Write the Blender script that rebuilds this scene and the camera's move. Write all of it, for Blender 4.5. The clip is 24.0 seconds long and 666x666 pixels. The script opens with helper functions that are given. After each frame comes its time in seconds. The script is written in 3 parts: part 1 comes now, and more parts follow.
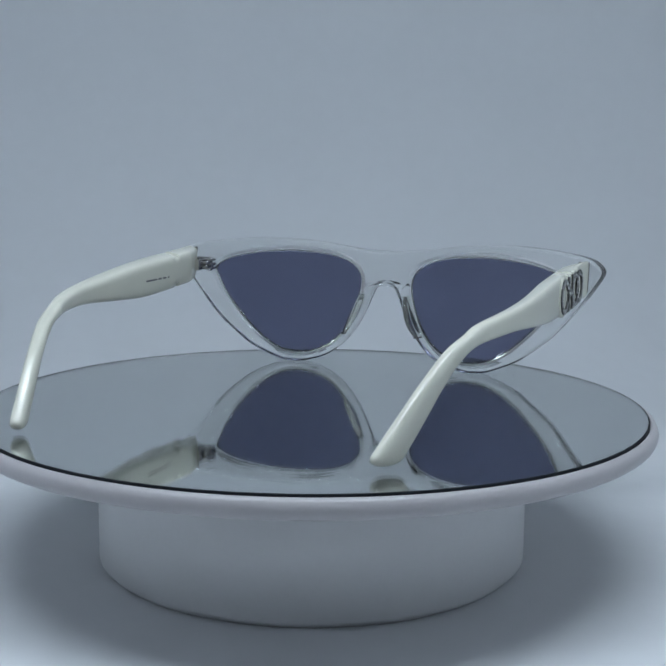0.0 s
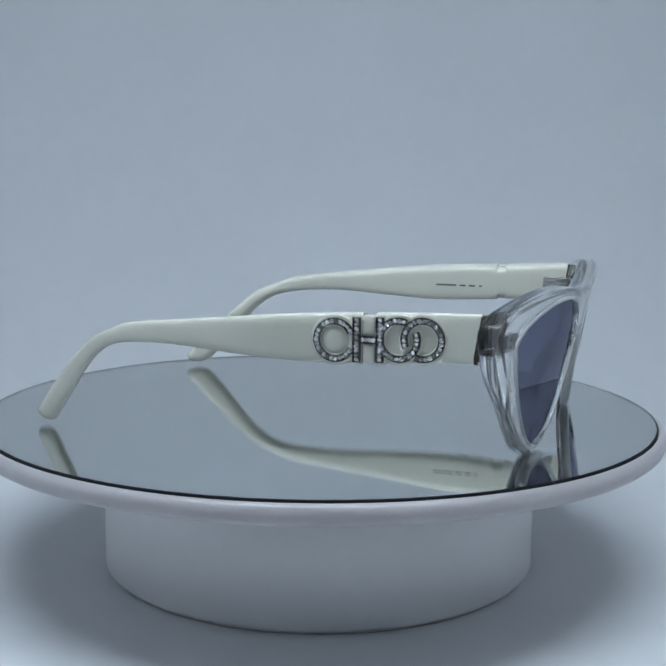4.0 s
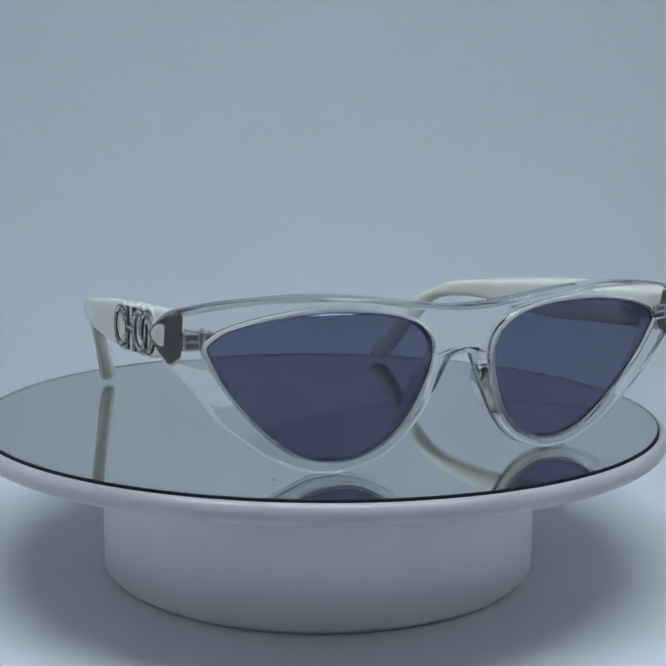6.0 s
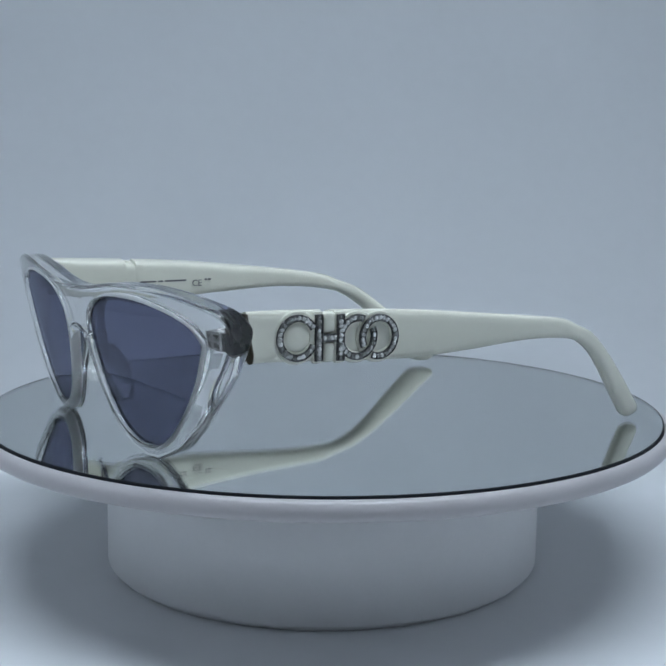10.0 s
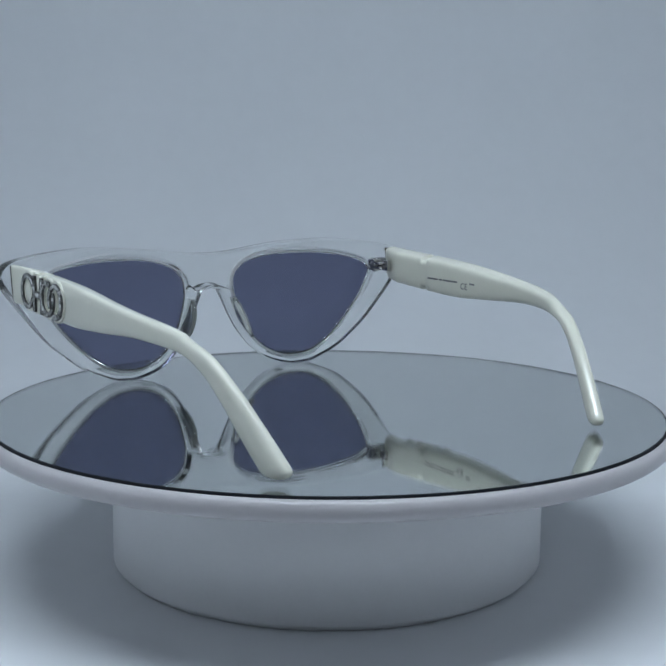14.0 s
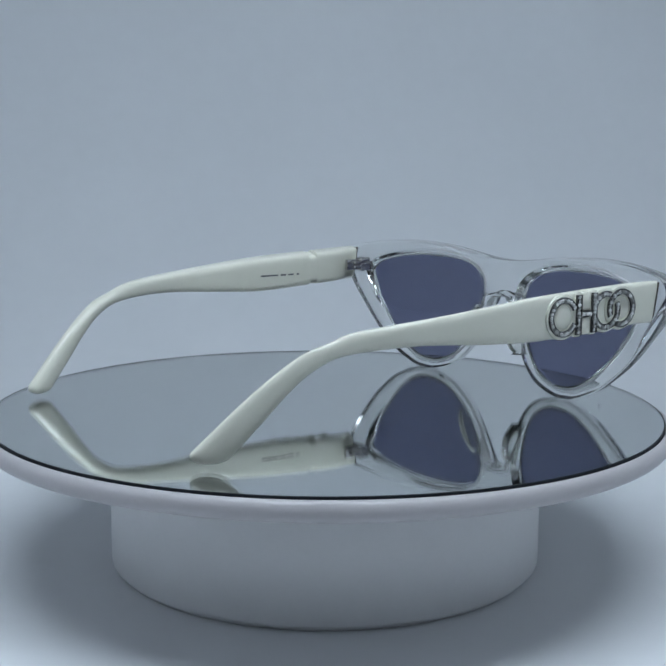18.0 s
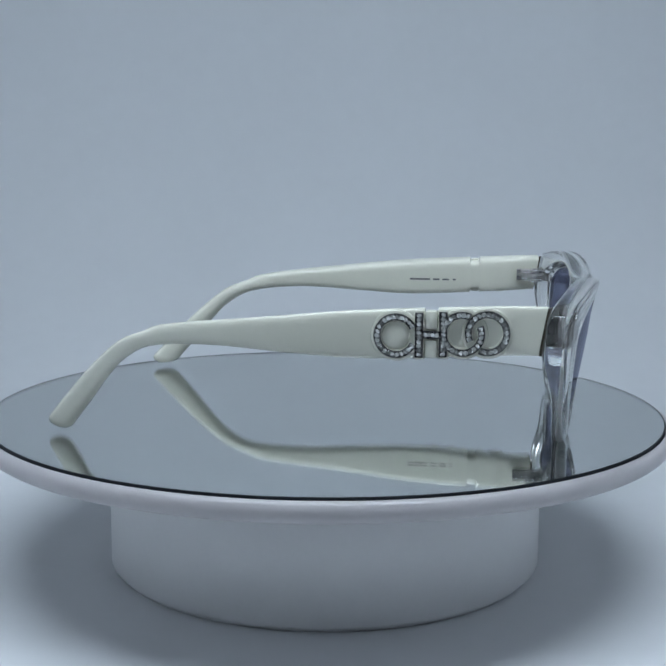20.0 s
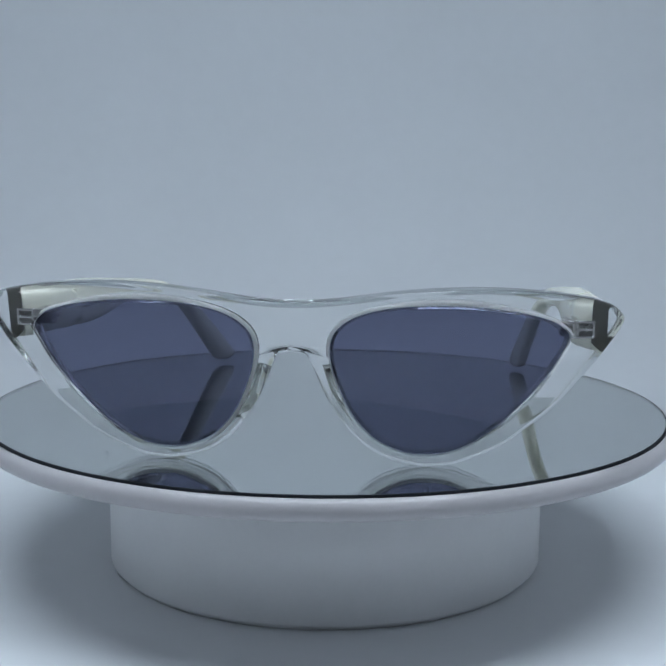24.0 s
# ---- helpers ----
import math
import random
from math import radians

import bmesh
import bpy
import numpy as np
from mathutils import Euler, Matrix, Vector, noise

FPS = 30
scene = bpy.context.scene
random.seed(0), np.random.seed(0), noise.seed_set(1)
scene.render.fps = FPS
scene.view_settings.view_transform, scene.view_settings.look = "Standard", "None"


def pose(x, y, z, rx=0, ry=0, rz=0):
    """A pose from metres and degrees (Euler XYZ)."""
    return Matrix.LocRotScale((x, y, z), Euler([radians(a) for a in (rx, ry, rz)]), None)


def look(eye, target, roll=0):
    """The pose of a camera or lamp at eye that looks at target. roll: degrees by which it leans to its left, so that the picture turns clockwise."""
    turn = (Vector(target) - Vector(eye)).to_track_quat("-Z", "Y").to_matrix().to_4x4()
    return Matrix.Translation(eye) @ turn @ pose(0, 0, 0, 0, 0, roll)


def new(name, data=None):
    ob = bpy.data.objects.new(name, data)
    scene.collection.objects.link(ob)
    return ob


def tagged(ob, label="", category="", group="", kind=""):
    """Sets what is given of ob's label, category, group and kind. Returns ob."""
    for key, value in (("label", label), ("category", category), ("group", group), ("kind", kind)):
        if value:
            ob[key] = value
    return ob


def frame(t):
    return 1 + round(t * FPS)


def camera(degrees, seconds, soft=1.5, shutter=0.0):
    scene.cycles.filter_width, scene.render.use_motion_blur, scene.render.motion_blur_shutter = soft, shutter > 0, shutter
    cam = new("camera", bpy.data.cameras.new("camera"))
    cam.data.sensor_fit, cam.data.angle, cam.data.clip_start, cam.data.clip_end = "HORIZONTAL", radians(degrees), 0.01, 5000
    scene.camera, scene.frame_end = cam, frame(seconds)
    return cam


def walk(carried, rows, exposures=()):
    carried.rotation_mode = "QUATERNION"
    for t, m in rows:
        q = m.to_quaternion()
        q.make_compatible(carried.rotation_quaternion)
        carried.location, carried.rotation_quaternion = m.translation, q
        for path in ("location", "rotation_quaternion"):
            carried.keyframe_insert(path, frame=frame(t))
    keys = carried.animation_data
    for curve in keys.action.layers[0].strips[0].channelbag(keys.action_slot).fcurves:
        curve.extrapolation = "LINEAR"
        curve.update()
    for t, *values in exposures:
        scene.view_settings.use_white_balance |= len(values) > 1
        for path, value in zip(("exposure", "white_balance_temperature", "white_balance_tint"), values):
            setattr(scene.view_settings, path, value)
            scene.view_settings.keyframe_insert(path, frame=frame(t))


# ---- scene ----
cam = camera(30.456, 24.0, soft=2.0)


def aim(back, height, pan, tilt, roll):
    """The hand-held phone: so far back from the turntable's axis, turned and tilted by degrees."""
    eye = Vector((0.0, -back, height))
    p, q = radians(pan), radians(tilt)
    return look(eye, eye + Vector((math.sin(p) * math.cos(q), math.cos(p) * math.cos(q), -math.sin(q))), roll)


SWAY = [
    (0, 0.3610, 0.0763, 0.939, 8.684, 0.455),
    (0.5, 0.3610, 0.0763, 0.937, 8.701, 0.472),
    (1, 0.3614, 0.0764, 0.905, 8.596, 0.495),
    (1.5, 0.3614, 0.0764, 0.825, 8.419, 0.521),
    (2, 0.3612, 0.0763, 0.750, 8.368, 0.541),
    (2.5, 0.3614, 0.0764, 0.731, 8.314, 0.549),
    (4.5, 0.3602, 0.0761, 0.567, 8.429, 0.545),
    (5, 0.3600, 0.0761, 0.568, 8.424, 0.548),
    (5.5, 0.3596, 0.0760, 0.599, 8.416, 0.556),
    (6, 0.3591, 0.0759, 0.611, 8.457, 0.568),
    (6.5, 0.3588, 0.0758, 0.591, 8.484, 0.579),
    (7, 0.3585, 0.0757, 0.561, 8.517, 0.590),
    (7.5, 0.3584, 0.0757, 0.543, 8.527, 0.598),
    (8, 0.3587, 0.0758, 0.531, 8.459, 0.603),
    (8.5, 0.3589, 0.0758, 0.474, 8.428, 0.602),
    (9, 0.3590, 0.0758, 0.444, 8.457, 0.599),
    (9.5, 0.3587, 0.0758, 0.448, 8.541, 0.596),
    (10, 0.3581, 0.0757, 0.418, 8.641, 0.589),
    (10.5, 0.3573, 0.0755, 0.318, 8.746, 0.574),
    (12.5, 0.3571, 0.0755, 0.255, 8.741, 0.480),
    (13, 0.3577, 0.0756, 0.265, 8.674, 0.453),
    (13.5, 0.3584, 0.0757, 0.242, 8.634, 0.426),
    (14, 0.3591, 0.0759, 0.224, 8.613, 0.398),
    (14.5, 0.3596, 0.0760, 0.239, 8.619, 0.368),
    (15, 0.3602, 0.0761, 0.244, 8.626, 0.337),
    (15.5, 0.3607, 0.0762, 0.308, 8.598, 0.317),
    (16, 0.3606, 0.0762, 0.325, 8.566, 0.316),
    (16.5, 0.3605, 0.0762, 0.329, 8.542, 0.323),
    (17, 0.3603, 0.0761, 0.324, 8.528, 0.332),
    (17.5, 0.3600, 0.0761, 0.340, 8.576, 0.340),
    (18, 0.3595, 0.0760, 0.323, 8.599, 0.347),
    (18.5, 0.3593, 0.0759, 0.312, 8.583, 0.350),
    (20.5, 0.3593, 0.0759, 0.324, 8.549, 0.344),
    (21, 0.3593, 0.0759, 0.326, 8.571, 0.345),
    (21.5, 0.3593, 0.0759, 0.316, 8.546, 0.350),
    (22, 0.3593, 0.0759, 0.335, 8.487, 0.356),
    (22.5, 0.3592, 0.0759, 0.333, 8.498, 0.364),
    (23, 0.3588, 0.0758, 0.328, 8.557, 0.372),
    (23.5, 0.3583, 0.0757, 0.317, 8.620, 0.381),
    (24, 0.3579, 0.0756, 0.307, 8.675, 0.390),
]
EXPOSURE = [(0, -0.13), (1, -0.06), (2, 0.02), (5, 0.0), (10, -0.02), (13, 0.0), (14, -0.07), (15, -0.13), (16, -0.13), (17, -0.07), (18, 0.0), (24, 0.03)]
walk(cam, [(t, aim(*r)) for t, *r in SWAY], EXPOSURE)

# ---- light ----
world = bpy.data.worlds.new("studio")
scene.world = world
world.use_nodes = True
world.node_tree.nodes["Background"].inputs[0].default_value = (0.60, 0.78, 1.0, 1)
world.node_tree.nodes["Background"].inputs[1].default_value = 0.05


def area_lamp(name, m, sx, sy, power, colour):
    d = bpy.data.lights.new(name, "AREA")
    d.shape, d.size, d.size_y, d.energy, d.color = "RECTANGLE", sx, sy, power, colour
    ob = new(name, d)
    ob.matrix_world = m
    return ob


COOL = (0.765, 0.888, 1.0)
area_lamp("led_panel_light", look((0, -0.105, 0.3995), (0, -0.095, 0)), 0.46, 0.030, 0.52, COOL).data.spread = radians(160)


# ---- materials ----
def material(name, colour, rough=0.5, metal=0.0, grain=0.0, scale=60.0, bump=0.0, spec=0.5, coat=0.0):
    """A surface whose colour and roughness vary at two scales, with fine relief."""
    m = bpy.data.materials.new(name)
    m.use_nodes = True
    nt = m.node_tree
    b = nt.nodes["Principled BSDF"]
    b.inputs["Base Color"].default_value = (*colour, 1)
    b.inputs["Roughness"].default_value = rough
    b.inputs["Metallic"].default_value = metal
    b.inputs["Specular IOR Level"].default_value = spec
    b.inputs["Coat Weight"].default_value = coat
    if grain or bump:
        co = nt.nodes.new("ShaderNodeTexCoord")
        fine, broad = nt.nodes.new("ShaderNodeTexNoise"), nt.nodes.new("ShaderNodeTexNoise")
        for n, s in ((fine, scale * 9), (broad, scale)):
            n.inputs["Scale"].default_value = s
            n.inputs["Detail"].default_value = 4
            nt.links.new(co.outputs["Object"], n.inputs["Vector"])
        mix = nt.nodes.new("ShaderNodeMix")
        mix.data_type = "FLOAT"
        mix.inputs[0].default_value = 0.6
        nt.links.new(fine.outputs["Fac"], mix.inputs[2])
        nt.links.new(broad.outputs["Fac"], mix.inputs[3])
        if grain:
            ramp = nt.nodes.new("ShaderNodeMapRange")
            ramp.inputs["From Min"].default_value, ramp.inputs["From Max"].default_value = 0.3, 0.7
            ramp.inputs["To Min"].default_value, ramp.inputs["To Max"].default_value = 1 - grain, 1 + grain
            nt.links.new(mix.outputs[0], ramp.inputs["Value"])
            tint = nt.nodes.new("ShaderNodeVectorMath")
            tint.operation = "SCALE"
            tint.inputs[0].default_value = colour
            nt.links.new(ramp.outputs[0], tint.inputs["Scale"])
            nt.links.new(tint.outputs[0], b.inputs["Base Color"])
            r2 = nt.nodes.new("ShaderNodeMapRange")
            r2.inputs["To Min"].default_value, r2.inputs["To Max"].default_value = rough * (1 - 2 * grain), min(1, rough * (1 + 2 * grain))
            nt.links.new(broad.outputs["Fac"], r2.inputs["Value"])
            nt.links.new(r2.outputs[0], b.inputs["Roughness"])
        if bump:
            bp = nt.nodes.new("ShaderNodeBump")
            bp.inputs["Strength"].default_value = bump
            bp.inputs["Distance"].default_value = 0.0004
            nt.links.new(fine.outputs["Fac"], bp.inputs["Height"])
            nt.links.new(bp.outputs[0], b.inputs["Normal"])
    return m


def stone_material(name, rough):
    """Foiled stones, each of its own grey."""
    m = bpy.data.materials.new(name)
    m.use_nodes = True
    nt = m.node_tree
    b = nt.nodes["Principled BSDF"]
    info, ramp = nt.nodes.new("ShaderNodeObjectInfo"), nt.nodes.new("ShaderNodeMix")
    ramp.data_type = "RGBA"
    ramp.inputs[6].default_value, ramp.inputs[7].default_value = (0.20, 0.205, 0.20, 1), (0.84, 0.85, 0.83, 1)
    nt.links.new(info.outputs["Random"], ramp.inputs[0])
    nt.links.new(ramp.outputs[2], b.inputs["Base Color"])
    b.inputs["Roughness"].default_value = rough
    b.inputs["Metallic"].default_value = 0.6
    return m


def clear_material(name, colour, ior, rough=0.0):
    m = bpy.data.materials.new(name)
    m.use_nodes = True
    nt = m.node_tree
    nt.nodes.clear()
    out, g = nt.nodes.new("ShaderNodeOutputMaterial"), nt.nodes.new("ShaderNodeBsdfGlass")
    g.inputs["Color"].default_value = (*colour, 1)
    g.inputs["Roughness"].default_value = rough
    g.inputs["IOR"].default_value = ior
    nt.links.new(g.outputs[0], out.inputs["Surface"])
    return m


def acetate_material(name, colour, ior, rough):
    """Clear cast acetate with a slightly uneven polish."""
    m = clear_material(name, colour, ior, rough)
    nt = m.node_tree
    g = nt.nodes["Glass BSDF"]
    co, fine = nt.nodes.new("ShaderNodeTexCoord"), nt.nodes.new("ShaderNodeTexNoise")
    fine.inputs["Scale"].default_value = 90
    nt.links.new(co.outputs["Object"], fine.inputs["Vector"])
    polish = nt.nodes.new("ShaderNodeMapRange")
    polish.inputs["To Min"].default_value, polish.inputs["To Max"].default_value = rough * 0.6, rough * 1.4
    nt.links.new(fine.outputs["Fac"], polish.inputs["Value"])
    nt.links.new(polish.outputs[0], g.inputs["Roughness"])
    return m


def glow_material(name, colour, strength):
    m = bpy.data.materials.new(name)
    m.use_nodes = True
    b = m.node_tree.nodes["Principled BSDF"]
    b.inputs["Base Color"].default_value = (0.8, 0.8, 0.8, 1)
    b.inputs["Emission Color"].default_value = (*colour, 1)
    b.inputs["Emission Strength"].default_value = strength
    return m


PAPER = material("backdrop_paper", (0.70, 0.72, 0.745), 0.85, grain=0.02, scale=14, bump=0.06, spec=0.2)
TENT = material("tent_fabric", (0.72, 0.73, 0.75), 0.9, grain=0.03, scale=20, bump=0.1, spec=0.2)
# grey of the unseen closing surfaces, set for front fill and reflections
CLOSING = material("closing_grey", (0.46, 0.465, 0.48), 0.9, grain=0.1, scale=3)
IVORY = material("ivory_acetate", (0.715, 0.712, 0.615), 0.2, grain=0.02, scale=120, spec=0.5, coat=0.28)
CRYSTAL_ACETATE = acetate_material("clear_acetate", (0.955, 0.958, 0.955), 1.47, 0.025)
PAD_ACETATE = acetate_material("clear_pad", (0.93, 0.935, 0.915), 1.48, 0.02)
TINT = clear_material("blue_grey_lens", (0.425, 0.440, 0.540), 1.5)
SHEET = clear_material("mirror_glass", (0.980, 0.988, 0.985), 1.5)
SILVER = material("mirror_silver", (0.91, 0.925, 0.94), 0.012, metal=1.0)
EDGE = material("black_mirror_edge", (0.006, 0.008, 0.012), 0.6, spec=0.2)
PLASTIC = material("white_plastic", (0.455, 0.435, 0.45), 0.35, grain=0.02, scale=90, bump=0.04)
FOOT = material("white_foot", (0.78, 0.78, 0.79), 0.45, grain=0.02, scale=90, bump=0.04)
GUNMETAL = material("dark_metal_setting", (0.10, 0.10, 0.10), 0.28, metal=1.0, grain=0.1, scale=500)
GROUND = material("ground_lens_edge", (0.80, 0.80, 0.82), 0.8, grain=0.03, scale=300)
STEEL = material("hinge_steel", (0.56, 0.545, 0.54), 0.12, metal=1.0, grain=0.08, scale=400)
STONE = stone_material("cut_crystal", 0.13)
# olive-brown that puts the shade on the temples' front ends into colour
END_SHADE = material("temple_end_shade", (0.050, 0.042, 0.029), 0.5, grain=0.15, scale=300, spec=0.1)
INK = material("printed_ink", (0.10, 0.10, 0.105), 0.6)
DUST = material("dust", (0.12, 0.13, 0.14), 0.9)
DIODE = glow_material("led_diode", (0.770, 0.89, 1.0), 110.0)


# ---- mesh tools ----
MM = 0.001


def part(name, bm, mat, parent=None, label="", smooth=True):
    me = bpy.data.meshes.new(name)
    bm.to_mesh(me)
    bm.free()
    me.materials.append(mat)
    if smooth:
        me.shade_smooth()
    ob = new(name, me)
    if parent is not None:
        ob.parent = parent
    if label:
        ob["label"] = label
    return ob


def spline(points, sub=10, closed=False):
    """A Catmull-Rom curve through the points."""
    p = np.array(points, float)
    n = len(p)
    out = []
    for i in range(n if closed else n - 1):
        a, b, c, d = (p[(i + k) % n] if closed else p[min(max(i + k, 0), n - 1)] for k in (-1, 0, 1, 2))
        for s in np.arange(sub) / sub:
            out.append(0.5 * (2 * b + (c - a) * s + (2 * a - 5 * b + 4 * c - d) * s**2 + (3 * b - a - 3 * c + d) * s**3))
    if not closed:
        out.append(p[-1])
    return np.array(out)


def even(curve, step):
    """The curve resampled at an even step."""
    s = np.r_[0, np.cumsum(np.linalg.norm(np.diff(curve, axis=0), axis=1))]
    k = np.linspace(0, s[-1], max(2, int(round(s[-1] / step)) + 1))
    return np.stack([np.interp(k, s, curve[:, i]) for i in range(curve.shape[1])], 1)


def skin(bm, rows, closed=True, loop=False, skip=None):
    """Quads between rows of vertices."""
    n = len(rows)
    for i in range(n if loop else n - 1):
        a, b = rows[i], rows[(i + 1) % n]
        m = len(a)
        for j in range(m if closed else m - 1):
            k = (j + 1) % m
            if skip is None or not skip(i, j):
                q = [a[j], a[k], b[k], b[j]]
                if len(set(q)) == 4:
                    bm.faces.new(q)


def box(bm, lo, hi, bevel=0.0, m=None):
    c = [(a + b) / 2 for a, b in zip(lo, hi)]
    r = bmesh.ops.create_cube(bm, size=1, matrix=(m or Matrix()) @ Matrix.Translation(c) @ Matrix.Diagonal((*[b - a for a, b in zip(lo, hi)], 1)))
    if bevel:
        es = list({e for v in r["verts"] for e in v.link_edges})
        bmesh.ops.bevel(bm, geom=es, offset=bevel, segments=2, affect="EDGES", profile=0.5)


def lathe(bm, profile, steps, m=None, closed=False):
    """A profile of (radius, height) turned about z."""
    m = m or Matrix()
    rows = []
    for r, z in profile:
        rows.append([bm.verts.new(m @ Vector((r * math.cos(2 * math.pi * k / steps), r * math.sin(2 * math.pi * k / steps), z))) for k in range(steps)])
    skin(bm, rows, loop=closed)
    return rows


# ---- backdrop and the closed place round it ----
TABLE = -0.046


def setting():
    # paper sweep: floor, a wide curve and the wall in one sheet
    bm = bmesh.new()
    prof = [(-0.32, TABLE), (0.20, TABLE)]
    prof += [(0.20 + 0.18 * math.sin(a), TABLE + 0.18 - 0.18 * math.cos(a)) for a in np.linspace(0.08, math.pi / 2, 20)]
    prof += [(0.38, 0.30), (0.38, 0.42)]
    rows = [[bm.verts.new((x, y, z)) for x in np.linspace(-0.36, 0.36, 13)] for y, z in prof]
    skin(bm, rows, closed=False)
    ob = part("backdrop", bm, PAPER)
    tagged(ob, "seamless pale grey-blue paper sweep behind the turntable", "backdrop", kind="structure")
    for name, lo, hi in (
        ("wall_west", (-0.372, -0.34, TABLE - 0.005), (-0.362, 0.40, 0.42)),
        ("wall_east", (0.362, -0.34, TABLE - 0.005), (0.372, 0.40, 0.42)),
        ("wall_north", (-0.362, 0.385, TABLE - 0.005), (0.362, 0.40, 0.42)),
    ):
        bm = bmesh.new()
        box(bm, lo, hi)
        tagged(part(name, bm, TENT, smooth=False), "white fabric side of the photo tent", "wall", kind="structure")
    bm = bmesh.new()
    box(bm, (-0.372, -0.34, 0.42), (0.372, 0.40, 0.43))
    tagged(part("ceiling", bm, TENT, smooth=False), "white fabric top of the photo tent", "ceiling", kind="structure")
    # unseen floor, walls and ceiling added to close the end behind the camera
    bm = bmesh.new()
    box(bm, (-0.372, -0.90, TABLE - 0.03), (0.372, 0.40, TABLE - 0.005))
    tagged(part("floor", bm, CLOSING, smooth=False), "plain grey closing floor added under the tent, unseen", "floor", kind="structure")
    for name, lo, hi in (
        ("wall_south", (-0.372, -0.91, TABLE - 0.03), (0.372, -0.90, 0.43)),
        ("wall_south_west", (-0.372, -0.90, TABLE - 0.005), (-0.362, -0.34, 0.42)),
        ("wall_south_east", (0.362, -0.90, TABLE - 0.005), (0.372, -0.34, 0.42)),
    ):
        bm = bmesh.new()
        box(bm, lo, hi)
        tagged(part(name, bm, CLOSING, smooth=False), "plain grey closing wall added behind the camera, unseen", "wall", kind="structure")
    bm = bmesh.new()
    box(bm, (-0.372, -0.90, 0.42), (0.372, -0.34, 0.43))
    tagged(part("ceiling_south", bm, CLOSING, smooth=False), "plain grey closing ceiling added behind the camera, unseen", "ceiling", kind="structure")


setting()


def led_strip():
    """A strip of diodes under the tent's top."""
    top = new("led_strip")
    top.location = (0, -0.135, 0.40)
    tagged(top, "slim white light bar with a row of glowing diodes", "light bar")
    bm = bmesh.new()
    box(bm, (-0.235, -0.010, 0.002), (0.235, 0.048, 0.0195), 0.002)
    part("housing", bm, PLASTIC, top)
    bm = bmesh.new()
    box(bm, (-0.0032, -0.007, -0.0005), (0.0032, 0.007, 0.002), 0.0004)
    first = part("diode", bm, DIODE, top, smooth=False)
    for i in range(30):
        ob = first if i == 0 else new("diode", first.data)
        ob.parent = top
        ob.location = (-0.2175 + 0.015 * i, 0, 0)


led_strip()


# ---- turntable ----
DISH = 0.00050


def turntable():
    top = new("turntable")
    top.location = (0, 0, TABLE)
    tagged(top, "round white plastic turntable with a mirror top", "turntable")
    h = -TABLE
    bm = bmesh.new()
    lathe(bm, [(0.0005, 0), (0.062, 0), (0.064, 0.002), (0.064, 0.030), (0.060, 0.0385), (0.0005, 0.0385)], 96)
    part("base", bm, FOOT, top, "white round foot")
    platter = new("platter")
    platter.parent = top
    platter.location = (0, 0, h)
    bm = bmesh.new()
    prof = [(0.0005, -0.0063), (0.0960, -0.0063), (0.0982, -0.0062), (0.0996, -0.0057), (0.1004, -0.0050), (0.1008, -0.0041), (0.1009, -0.0032),
            (0.1007, -0.0022), (0.1003, -0.0014), (0.0998, -0.00095), (0.0993, -0.0007), (0.0989, -0.0006), (0.0987, -0.0007), (0.0986, -0.0010), (0.0986, -0.0026), (0.0005, -0.0026)]
    lathe(bm, prof, 256)
    part("rim", bm, PLASTIC, platter, "rounded white plastic rim")
    bm = bmesh.new()
    lathe(bm, [(0.09805, -0.0024), (0.0984, -0.0024), (0.0984, -0.0001), (0.0983, 0.0), (0.09805, 0.0)], 256, closed=True)
    part("edge_band", bm, EDGE, platter, "thin black edge of the mirror")
    # the sheet is dished a little: its middle lies lower than its edge
    radii = [0.0001] + [0.007 * k for k in range(1, 14)] + [0.0974, 0.0980]
    low = [-DISH * (1 - (r / 0.098) ** 2) for r in radii]
    bm = bmesh.new()
    lathe(bm, [(r, z - 0.0020) for r, z in zip(radii, low)] + [(r, z) for r, z in zip(radii[::-1], low[::-1])], 256)
    bmesh.ops.holes_fill(bm, edges=bm.edges[:])
    bmesh.ops.recalc_face_normals(bm, faces=bm.faces[:])
    part("glass_sheet", bm, SHEET, platter).data.set_sharp_from_angle(angle=radians(40))
    bm = bmesh.new()
    lathe(bm, [(r, z - 0.0023) for r, z in zip(radii, low)] + [(r, z - 0.00203) for r, z in zip(radii[::-1], low[::-1])], 256)
    bmesh.ops.holes_fill(bm, edges=bm.edges[:])
    bmesh.ops.recalc_face_normals(bm, faces=bm.faces[:])
    part("mirror", bm, SILVER, platter, "bright silvered backing").data.set_sharp_from_angle(angle=radians(40))
    for x, y, r in ((-0.0233, -0.0790, 0.00045), (-0.052, 0.031, 0.0002)):
        bm = bmesh.new()
        bmesh.ops.create_icosphere(bm, subdivisions=1, radius=r, matrix=Matrix.Translation((x, y, r * 0.3)) @ Matrix.Diagonal((1.4, 0.8, 0.35, 1)))
        part("dust_speck", bm, DUST, platter)
    return platter


platter = turntable()

